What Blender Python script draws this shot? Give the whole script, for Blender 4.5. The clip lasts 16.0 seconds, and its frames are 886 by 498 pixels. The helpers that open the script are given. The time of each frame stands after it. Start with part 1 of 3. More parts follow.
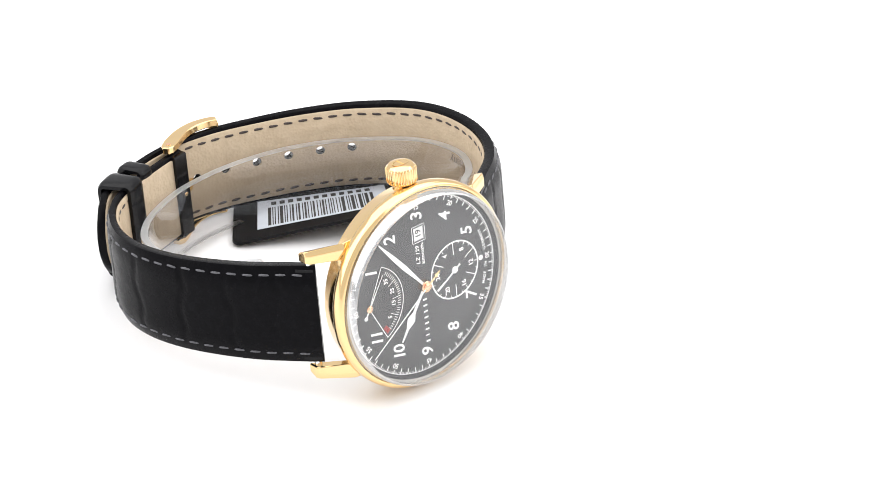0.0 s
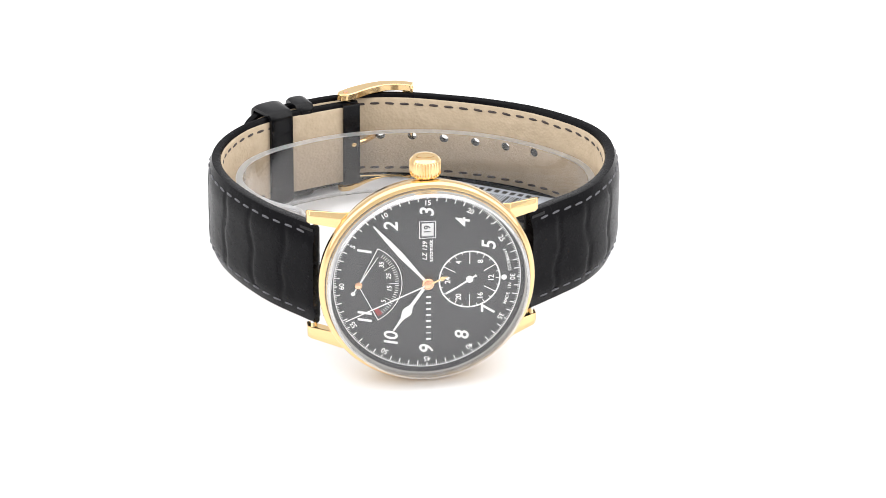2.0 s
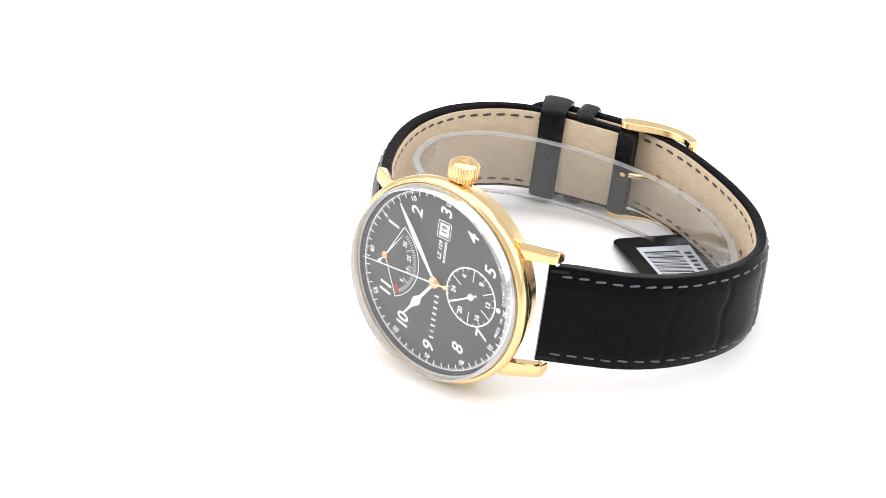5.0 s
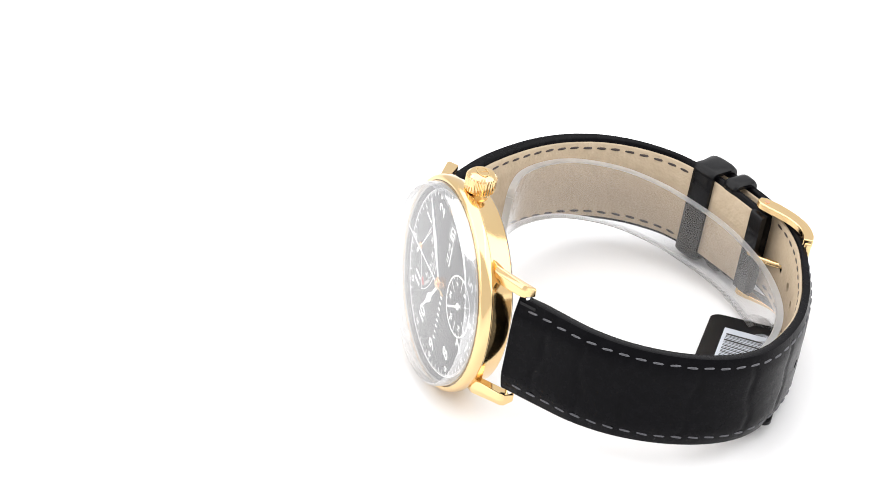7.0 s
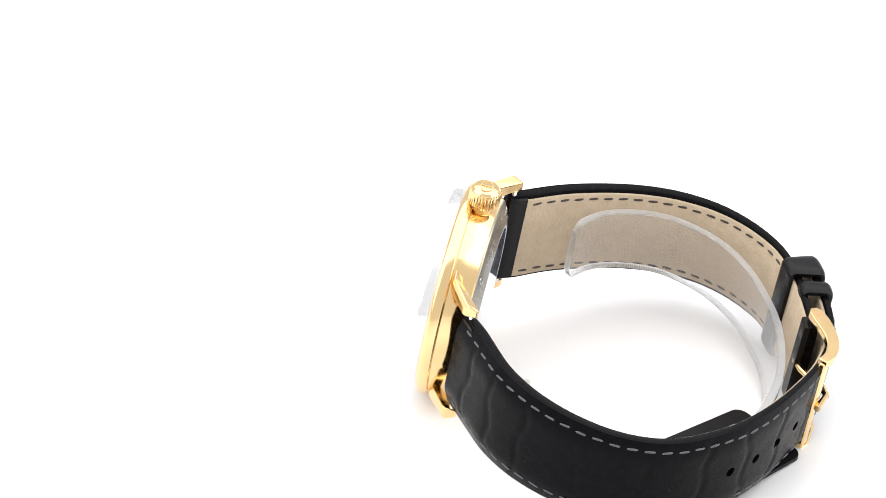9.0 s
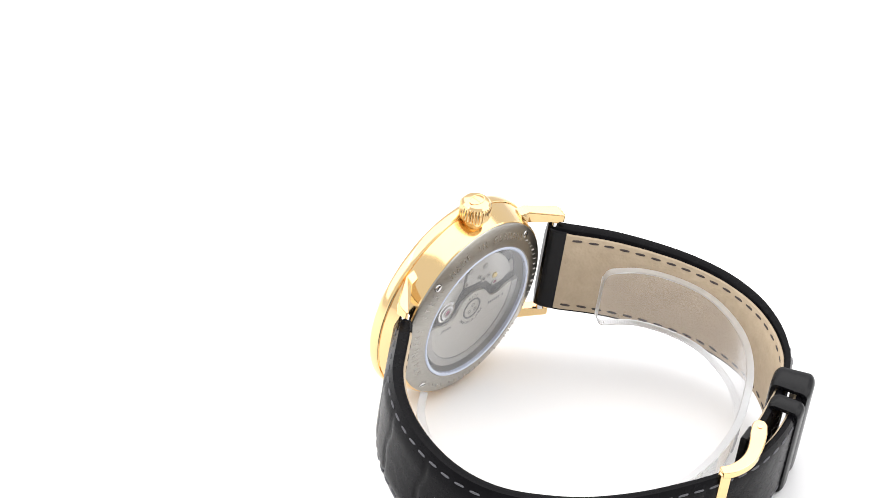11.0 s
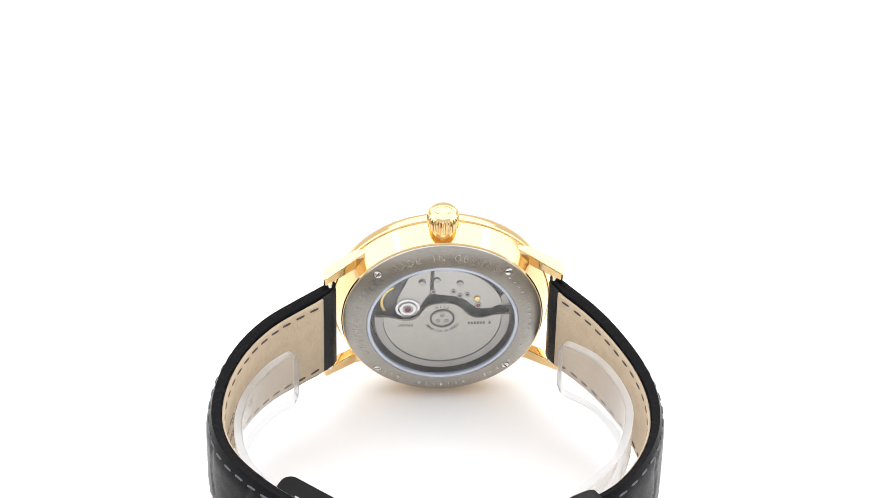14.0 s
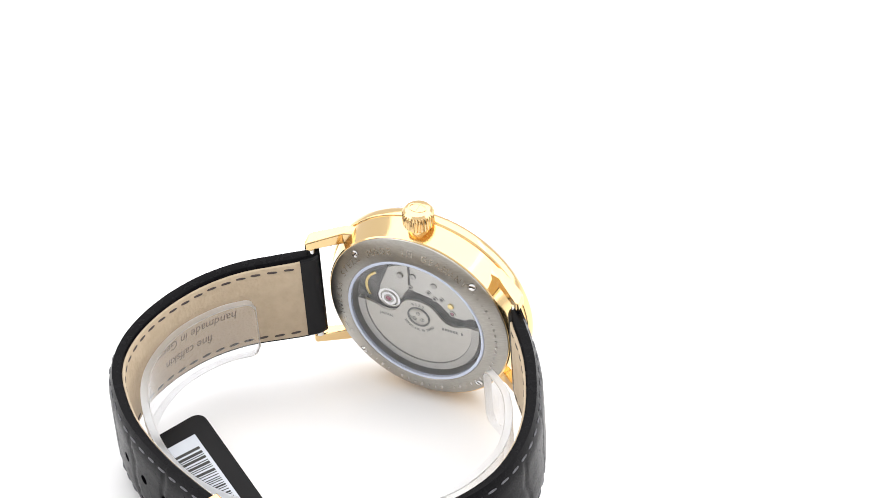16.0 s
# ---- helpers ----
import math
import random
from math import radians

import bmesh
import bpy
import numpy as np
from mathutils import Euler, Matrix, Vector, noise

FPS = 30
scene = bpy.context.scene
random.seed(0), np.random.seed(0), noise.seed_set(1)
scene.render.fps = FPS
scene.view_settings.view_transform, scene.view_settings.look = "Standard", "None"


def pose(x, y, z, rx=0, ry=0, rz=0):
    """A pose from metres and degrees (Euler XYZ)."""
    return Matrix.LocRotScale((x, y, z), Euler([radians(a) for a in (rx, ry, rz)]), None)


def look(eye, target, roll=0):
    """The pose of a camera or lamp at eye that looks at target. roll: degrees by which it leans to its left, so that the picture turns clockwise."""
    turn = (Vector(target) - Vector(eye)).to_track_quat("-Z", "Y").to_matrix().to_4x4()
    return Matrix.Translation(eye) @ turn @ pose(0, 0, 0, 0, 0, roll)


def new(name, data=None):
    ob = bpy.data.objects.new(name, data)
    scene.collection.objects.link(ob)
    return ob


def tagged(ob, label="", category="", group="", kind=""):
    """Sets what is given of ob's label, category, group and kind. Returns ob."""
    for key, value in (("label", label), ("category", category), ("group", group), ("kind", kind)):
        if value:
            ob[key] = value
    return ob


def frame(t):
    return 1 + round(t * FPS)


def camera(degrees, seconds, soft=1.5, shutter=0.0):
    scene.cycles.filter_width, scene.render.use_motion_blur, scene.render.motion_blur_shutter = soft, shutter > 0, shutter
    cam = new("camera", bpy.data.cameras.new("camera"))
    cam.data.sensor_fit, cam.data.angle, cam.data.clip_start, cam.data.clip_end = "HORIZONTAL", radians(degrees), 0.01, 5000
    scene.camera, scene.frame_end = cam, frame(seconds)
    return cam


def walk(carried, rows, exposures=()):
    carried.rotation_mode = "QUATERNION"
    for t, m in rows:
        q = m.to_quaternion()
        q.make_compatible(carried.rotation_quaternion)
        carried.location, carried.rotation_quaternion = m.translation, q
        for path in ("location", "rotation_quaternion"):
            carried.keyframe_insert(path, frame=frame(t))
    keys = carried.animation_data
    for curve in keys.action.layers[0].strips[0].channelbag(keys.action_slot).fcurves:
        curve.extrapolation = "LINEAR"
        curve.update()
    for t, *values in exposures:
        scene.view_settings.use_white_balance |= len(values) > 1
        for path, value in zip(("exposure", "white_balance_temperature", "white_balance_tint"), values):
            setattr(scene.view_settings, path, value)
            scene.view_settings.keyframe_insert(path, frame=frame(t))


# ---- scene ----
cam = camera(14.45, 16.0, 0.7)
EYE = Vector((0.0, -0.5329, 0.3878))
YAW, PITCH = radians(0.1555), radians(33.943)
AIM = EYE + 0.65 * Vector((math.sin(YAW) * math.cos(PITCH), math.cos(YAW) * math.cos(PITCH), -math.sin(PITCH)))
VIEW = look(EYE, AIM, 1.252)
walk(cam, [(0.0, VIEW), (16.0, VIEW)])

# ---- light: a white photo tent with softboxes above and at the sides ----
world = bpy.data.worlds.new("photo_tent")
world.use_nodes = True
scene.world = world
world.node_tree.nodes["Background"].inputs["Color"].default_value = (0.985, 0.985, 1.0, 1)
world.node_tree.nodes["Background"].inputs["Strength"].default_value = 0.9


def softbox(name, eye, target, width, height, watts):
    lamp = bpy.data.lights.new(name, "AREA")
    lamp.shape, lamp.size, lamp.size_y, lamp.energy = "RECTANGLE", width, height, watts
    lamp.color = (1.0, 0.985, 0.97)
    ob = new(name, lamp)
    ob.matrix_world = look(eye, target)


softbox("softbox_overhead", (0.0, 0.15, 0.75), (0, 0.02, 0.0), 1.4, 1.2, 8.5)
softbox("softbox_side", (-0.75, -0.1, 0.45), (0, 0, 0.02), 0.8, 0.7, 3.0)
softbox("softbox_side", (0.75, -0.05, 0.45), (0, 0, 0.02), 0.8, 0.7, 3.0)

# ---- materials ----
MM = 0.001


def material(name, colour, rough=0.5, metal=0.0, ior=1.5, transmission=0.0, coat=0.0):
    m = bpy.data.materials.new(name)
    m.use_nodes = True
    s = m.node_tree.nodes["Principled BSDF"]
    s.inputs["Base Color"].default_value = (*colour, 1)
    s.inputs["Roughness"].default_value = rough
    s.inputs["Metallic"].default_value = metal
    s.inputs["IOR"].default_value = ior
    s.inputs["Transmission Weight"].default_value = transmission
    s.inputs["Coat Weight"].default_value = coat
    return m


def matted(m, level):
    m.node_tree.nodes["Principled BSDF"].inputs["Specular IOR Level"].default_value = level
    return m


def textured(m, size, low, high, rough=None, bump=0.0, detail=6.0, stretch=(1, 1, 1), fine=None, scales=None):
    """Noise of the given size in metres between two colours, and a relief."""
    t = m.node_tree
    s = t.nodes["Principled BSDF"]
    co = t.nodes.new("ShaderNodeTexCoord")
    mp = t.nodes.new("ShaderNodeMapping")
    mp.inputs["Scale"].default_value = stretch
    t.links.new(co.outputs["Object"], mp.inputs["Vector"])
    n = t.nodes.new("ShaderNodeTexNoise")
    n.inputs["Scale"].default_value, n.inputs["Detail"].default_value = 1 / size, detail
    t.links.new(mp.outputs["Vector"], n.inputs["Vector"])
    r = t.nodes.new("ShaderNodeValToRGB")
    r.color_ramp.elements[0].position, r.color_ramp.elements[1].position = 0.3, 0.72
    r.color_ramp.elements[0].color, r.color_ramp.elements[1].color = (*low, 1), (*high, 1)
    t.links.new(n.outputs["Fac"], r.inputs["Fac"])
    t.links.new(r.outputs["Color"], s.inputs["Base Color"])
    if rough:
        g = t.nodes.new("ShaderNodeMapRange")
        g.inputs["To Min"].default_value, g.inputs["To Max"].default_value = rough
        t.links.new(n.outputs["Fac"], g.inputs["Value"])
        t.links.new(g.outputs["Result"], s.inputs["Roughness"])
    if bump:
        height = n.outputs["Fac"]
        if fine:
            v = t.nodes.new("ShaderNodeTexVoronoi")
            v.inputs["Scale"].default_value = 1 / fine
            t.links.new(co.outputs["Object"], v.inputs["Vector"])
            a = t.nodes.new("ShaderNodeMath")
            a.operation = "MULTIPLY_ADD"
            a.inputs[1].default_value = 0.35
            t.links.new(v.outputs["Distance"], a.inputs[0])
            t.links.new(height, a.inputs[2])
            height = a.outputs[0]
        if scales:
            c = t.nodes.new("ShaderNodeTexVoronoi")
            c.feature = "DISTANCE_TO_EDGE"
            c.inputs["Scale"].default_value = 1 / scales
            t.links.new(co.outputs["Object"], c.inputs["Vector"])
            e = t.nodes.new("ShaderNodeMapRange")
            e.inputs["From Max"].default_value = 0.06
            e.inputs["To Max"].default_value = 0.7
            t.links.new(c.outputs["Distance"], e.inputs["Value"])
            a = t.nodes.new("ShaderNodeMath")
            t.links.new(e.outputs["Result"], a.inputs[0])
            t.links.new(height, a.inputs[1])
            height = a.outputs[0]
        b = t.nodes.new("ShaderNodeBump")
        b.inputs["Strength"].default_value, b.inputs["Distance"].default_value = bump, size * 0.25
        t.links.new(height, b.inputs["Height"])
        t.links.new(b.outputs["Normal"], s.inputs["Normal"])
    return m


WHITE_SHEET = textured(material("white_acrylic_sheet", (0.86, 0.86, 0.87), 0.4), 0.3, (0.86, 0.86, 0.87), (0.875, 0.875, 0.88), (0.22, 0.28))
GOLD = textured(material("polished_gold_plate", (0.88, 0.63, 0.32), 0.12, 1.0), 0.006, (0.87, 0.62, 0.31), (0.89, 0.64, 0.33), (0.10, 0.15))
GOLD_BRUSHED = textured(material("satin_gold_plate", (0.92, 0.70, 0.34), 0.2, 1.0), 0.0006, (0.88, 0.66, 0.31), (0.95, 0.73, 0.38), (0.14, 0.28), 0.1)
ROSE = material("rose_gold_pivot", (0.93, 0.58, 0.36), 0.15, 1.0)
STEEL = textured(material("brushed_steel", (0.54, 0.52, 0.48), 0.28, 1.0), 0.0012, (0.36, 0.345, 0.315), (0.44, 0.425, 0.395), (0.24, 0.36), 0.06, stretch=(1, 1, 6))
STEEL_ENGRAVED = material("engraved_steel", (0.47, 0.455, 0.42), 0.24, 1.0)
CHROME = material("polished_steel", (0.80, 0.80, 0.80), 0.08, 1.0)
ROTOR = textured(material("satin_nickel_rotor", (0.68, 0.67, 0.62), 0.3, 1.0), 0.0008, (0.46, 0.445, 0.395), (0.52, 0.50, 0.45), (0.26, 0.36))
BRIDGE = textured(material("nickel_bridge", (0.70, 0.70, 0.67), 0.25, 1.0), 0.001, (0.49, 0.48, 0.44), (0.51, 0.50, 0.46), (0.27, 0.29))
DARK_PLATE = textured(material("dark_main_plate", (0.12, 0.12, 0.11), 0.4, 0.8), 0.002, (0.06, 0.06, 0.06), (0.2, 0.2, 0.19), (0.3, 0.5))
BRASS = material("brass_wheel", (0.85, 0.66, 0.25), 0.2, 1.0)
RUBY = material("ruby_jewel", (0.35, 0.03, 0.10), 0.05, 0.0, 1.7, 0.3)
# Anthracite, with part of the crystal's reflected veil added to the base colour.
DIAL = textured(material("anthracite_dial_veiled", (0.028, 0.028, 0.030), 0.5), 0.005, (0.041, 0.041, 0.043), (0.043, 0.043, 0.045), (0.49, 0.51))
PRINT = material("white_dial_print", (0.95, 0.95, 0.94), 0.55)
DATE_GREY = material("silver_date_disc", (0.8, 0.8, 0.79), 0.5)
HAND = material("white_hand_lacquer", (0.95, 0.95, 0.94), 0.35)
RED = material("red_dial_print", (0.45, 0.03, 0.03), 0.5)
BLACK_PRINT = material("black_print", (0.02, 0.02, 0.02), 0.5)
GREY_PRINT = material("grey_engraving", (0.10, 0.10, 0.09), 0.5)


def clear_pane(name, tint, least, rough=0.0):
    """Clear glass or acrylic: light passes straight, gloss grows towards grazing angles."""
    m = bpy.data.materials.new(name)
    m.use_nodes = True
    t = m.node_tree
    t.nodes.remove(t.nodes["Principled BSDF"])
    clear, gloss, mix = t.nodes.new("ShaderNodeBsdfTransparent"), t.nodes.new("ShaderNodeBsdfGlossy"), t.nodes.new("ShaderNodeMixShader")
    clear.inputs["Color"].default_value = (*tint, 1)
    gloss.inputs["Color"].default_value, gloss.inputs["Roughness"].default_value = (1, 1, 1, 1), rough
    facing, power, scale = t.nodes.new("ShaderNodeLayerWeight"), t.nodes.new("ShaderNodeMath"), t.nodes.new("ShaderNodeMath")
    facing.inputs["Blend"].default_value = 0.5
    power.operation, power.inputs[1].default_value = "POWER", 4.0
    scale.operation, scale.inputs[1].default_value, scale.inputs[2].default_value = "MULTIPLY_ADD", 1 - least, least
    t.links.new(facing.outputs["Facing"], power.inputs[0])
    t.links.new(power.outputs[0], scale.inputs[0])
    t.links.new(scale.outputs[0], mix.inputs["Fac"])
    t.links.new(clear.outputs[0], mix.inputs[1])
    t.links.new(gloss.outputs[0], mix.inputs[2])
    t.links.new(mix.outputs[0], t.nodes["Material Output"].inputs["Surface"])
    return m


GLASS = clear_pane("clear_mineral_crystal", (0.995, 0.995, 0.995), 0.04)
BACK_GLASS = clear_pane("clear_back_crystal", (0.99, 0.992, 1.0), 0.04)
GASKET = material("pale_gasket", (0.60, 0.66, 0.80), 0.35)
PLASTIC = clear_pane("clear_acrylic_strip", (0.975, 0.975, 0.98), 0.04, 0.04)
# Gloss well above that of glass stands in for light refracted in the edge.
RIM = clear_pane("brightened_crystal_edge", (0.985, 0.985, 0.99), 0.34, 0.16)
FROST = material("frosted_acrylic_edge", (0.9, 0.91, 0.92), 0.3, 0.0, 1.3, 0.92)
LEATHER = matted(textured(material("black_embossed_calfskin", (0.005, 0.0048, 0.0062), 0.42), 0.0016, (0.0024, 0.0023, 0.003), (0.0042, 0.004, 0.0052), (0.24, 0.3), 0.03, fine=0.0007, scales=0.0105), 0.065)
LEATHER_EDGE = matted(textured(material("black_smooth_leather", (0.005, 0.005, 0.006), 0.38), 0.001, (0.003, 0.003, 0.004), (0.006, 0.006, 0.007), (0.2, 0.3), 0.08), 0.2)
LINING = textured(material("tan_lining_leather", (0.50, 0.39, 0.26), 0.75), 0.0022, (0.47, 0.37, 0.255), (0.54, 0.435, 0.31), (0.65, 0.8), 0.4, fine=0.0006)
THREAD = textured(material("grey_waxed_thread", (0.16, 0.16, 0.18), 0.6), 0.0004, (0.055, 0.055, 0.062), (0.13, 0.13, 0.145), (0.5, 0.7), 0.4)
THREAD_DARK = textured(material("brown_waxed_thread", (0.05, 0.04, 0.04), 0.6), 0.0004, (0.03, 0.025, 0.025), (0.08, 0.06, 0.055), (0.5, 0.7), 0.4)
STAMP = material("brown_stamped_ink", (0.13, 0.09, 0.06), 0.8)
CARD = matted(textured(material("black_glossy_card", (0.006, 0.006, 0.007), 0.35), 0.004, (0.005, 0.005, 0.006), (0.008, 0.008, 0.009), (0.3, 0.4)), 0.12)
# White paper, coloured blue-grey to hold the shade of the strap over it.
STICKER = textured(material("shaded_white_label", (0.52, 0.56, 0.62), 0.5), 0.003, (0.50, 0.54, 0.60), (0.54, 0.58, 0.64))


# ---- mesh helpers; all lengths in millimetres ----
def part(name, bm, mat, parent, label="", smooth=True, sharp=40):
    """One bmesh, given in millimetres, as one mesh object under a thing or a part."""
    for v in bm.verts:
        v.co *= MM
    me = bpy.data.meshes.new(name)
    bmesh.ops.recalc_face_normals(bm, faces=bm.faces)
    bm.to_mesh(me)
    bm.free()
    me.materials.append(mat)
    if smooth:
        me.polygons.foreach_set("use_smooth", [True] * len(me.polygons))
        me.set_sharp_from_angle(angle=radians(sharp))
    ob = new(name, me)
    ob.parent = parent
    if label:
        ob["label"] = label
    return ob


def bevelled(ob, width, segments=2, angle=35):
    mod = ob.modifiers.new("bevel", "BEVEL")
    mod.width, mod.segments, mod.limit_method, mod.angle_limit = width * MM, segments, "ANGLE", radians(angle)
    return ob


def lathe(profile, steps=96, closed=False):
    """Revolves (radius, y) pairs about the watch's axis y."""
    bm = bmesh.new()
    rings = []
    for r, y in profile:
        if r < 1e-6:
            rings.append([bm.verts.new((0, y, 0))])
        else:
            rings.append([bm.verts.new((r * math.cos(a), y, r * math.sin(a))) for a in (2 * math.pi * i / steps for i in range(steps))])
    pairs = list(zip(rings, rings[1:])) + ([(rings[-1], rings[0])] if closed else [])
    for a, b in pairs:
        for i in range(steps):
            j = (i + 1) % steps
            f = [a[i % len(a)], a[j % len(a)], b[j % len(b)], b[i % len(b)]]
            f = [v for k, v in enumerate(f) if v not in f[:k]]
            if len(f) > 2:
                bm.faces.new(f)
    return bm


def slab(bm, outline, y0, y1):
    """A flat plate: an outline of (x, z) pairs between two depths."""
    a = [bm.verts.new((x, y0, z)) for x, z in outline]
    b = [bm.verts.new((x, y1, z)) for x, z in outline]
    bm.faces.new(a)
    bm.faces.new(b[::-1])
    n = len(a)
    for i in range(n):
        bm.faces.new((a[i], b[i], b[(i + 1) % n], a[(i + 1) % n]))
    return bm


def block(bm, m, sx, sy, sz):
    """A box of that size at the pose m, in millimetres."""
    return bmesh.ops.create_cube(bm, size=1, matrix=m @ Matrix.Diagonal((sx, sy, sz, 1)))["verts"]


def disc(r, n=24, cx=0, cz=0):
    return [(cx + r * math.cos(2 * math.pi * i / n), cz + r * math.sin(2 * math.pi * i / n)) for i in range(n)]


def ring(bm, r0, r1, y0, y1, cx=0, cz=0, n=48):
    o0, o1, i0, i1 = ([bm.verts.new((x, y, z)) for x, z in disc(r, n, cx, cz)] for r, y in ((r1, y0), (r1, y1), (r0, y0), (r0, y1)))
    for i in range(n):
        j = (i + 1) % n
        for a, b in ((o0, o1), (i1, i0), (i0, o0), (o1, i1)):
            bm.faces.new((a[i], a[j], b[j], b[i]))
    return bm


def letters(bm, body, size, put, thick=0.03, shear=0.0, spacing=1.0, heavy=0.0):
    """Adds words in the built-in font; put maps (right, up, out) in mm to a point."""
    cu = bpy.data.curves.new("words", "FONT")
    cu.body, cu.size, cu.align_x, cu.align_y, cu.shear, cu.space_character = body, size, "CENTER", "CENTER", shear, spacing
    cu.extrude, cu.resolution_u, cu.offset = thick / 2, 3, heavy
    ob = bpy.data.objects.new("words", cu)
    me = bpy.data.meshes.new_from_object(ob)
    vs = [bm.verts.new(put(*v.co)) for v in me.vertices]
    for p in me.polygons:
        try:
            bm.faces.new([vs[i] for i in p.vertices])
        except ValueError:
            pass
    bpy.data.objects.remove(ob)
    bpy.data.curves.remove(cu)
    bpy.data.meshes.remove(me)
    return bm


def front(cx, cz, y, turn=0.0):
    """Writing upright for the dial, whose twelve lies at -x; turn: degrees clockwise."""
    c, s = math.cos(radians(turn)), math.sin(radians(turn))

    def put(a, b, o):
        r, u = a * c + b * s, -a * s + b * c
        return (cx - u, y - o, cz + r)
    return put


def behind(cx, cz, y, turn=0.0):
    """Writing on the case back, upright with z; turn: degrees clockwise."""
    c, s = math.cos(radians(turn)), math.sin(radians(turn))

    def put(a, b, o):
        r, u = a * c + b * s, -a * s + b * c
        return (cx - r, y + o, cz + u)
    return put


def clock(deg, r):
    """The (x, z) of a place on the dial: degrees from twelve."""
    return -r * math.cos(radians(deg)), r * math.sin(radians(deg))


def spline(points, step=0.6):
    """A smooth line through (x, y) pairs, in even steps: places and inward normals."""
    p = [np.array(q, float) for q in points]
    p = [2 * p[0] - p[1]] + p + [2 * p[-1] - p[-2]]
    fine = []
    for a, b, c, d in zip(p, p[1:], p[2:], p[3:]):
        for k in np.linspace(0, 1, 24, endpoint=False):
            fine.append(0.5 * (2 * b + (c - a) * k + (2 * a - 5 * b + 4 * c - d) * k**2 + (3 * b - a - 3 * c + d) * k**3))
    fine = np.array(fine + [p[-2]])
    arc = np.concatenate([[0], np.cumsum(np.linalg.norm(np.diff(fine, axis=0), axis=1))])
    n = int(arc[-1] / step) + 1
    s = np.linspace(0, arc[-1], n)
    xy = np.stack([np.interp(s, arc, fine[:, 0]), np.interp(s, arc, fine[:, 1])], 1)
    tan = np.gradient(xy, axis=0)
    tan /= np.linalg.norm(tan, axis=1)[:, None]
    nor = np.stack([-tan[:, 1], tan[:, 0]], 1)
    mid = n // 2
    if np.dot(nor[mid], np.array((0, 38)) - xy[mid]) < 0:
        nor = -nor
    return s, xy, tan, nor


class Path:
    def __init__(self, points, step=0.6):
        self.s, self.xy, self.tan, self.nor = spline(points, step)
        self.length = self.s[-1]

    def at(self, s, depth=0.0):
        x, y, nx, ny, tx, ty = (np.interp(s, self.s, c) for c in (*self.xy.T, *self.nor.T, *self.tan.T))
        return Vector((x + nx * depth, y + ny * depth)), Vector((tx, ty)), Vector((nx, ny))

    def place(self, s, depth, z):
        q = self.at(s, depth)[0]
        return Vector((q.x, q.y, z))


def sweep(path, section, s0=0.0, s1=None, step=0.6):
    """Carries a closed section along the path: section(s) gives (depth, z) pairs."""
    bm = bmesh.new()
    s1 = path.length if s1 is None else s1
    rows = []
    for s in np.linspace(s0, s1, max(2, int((s1 - s0) / step))):
        rows.append([bm.verts.new(path.place(s, d, z)) for d, z in section(s)])
    n = len(rows[0])
    for a, b in zip(rows, rows[1:]):
        for i in range(n):
            bm.faces.new((a[i], a[(i + 1) % n], b[(i + 1) % n], b[i]))
    bm.faces.new(rows[0])
    bm.faces.new(rows[-1][::-1])
    return bm


# ---- the white table ----
bm = bmesh.new()
bmesh.ops.create_grid(bm, x_segments=12, y_segments=12, size=900)
ground = part("ground", bm, WHITE_SHEET, None, smooth=False)
tagged(ground, "seamless glossy white acrylic sheet under the watch", "table", kind="structure")

# ---- the watch ----
# Its own space: x to the six, y from the dial into the case, z to the crown.
watch = new("wrist_watch")
tagged(watch, "gold-plated wrist watch with anthracite dial and black leather strap", "watch")


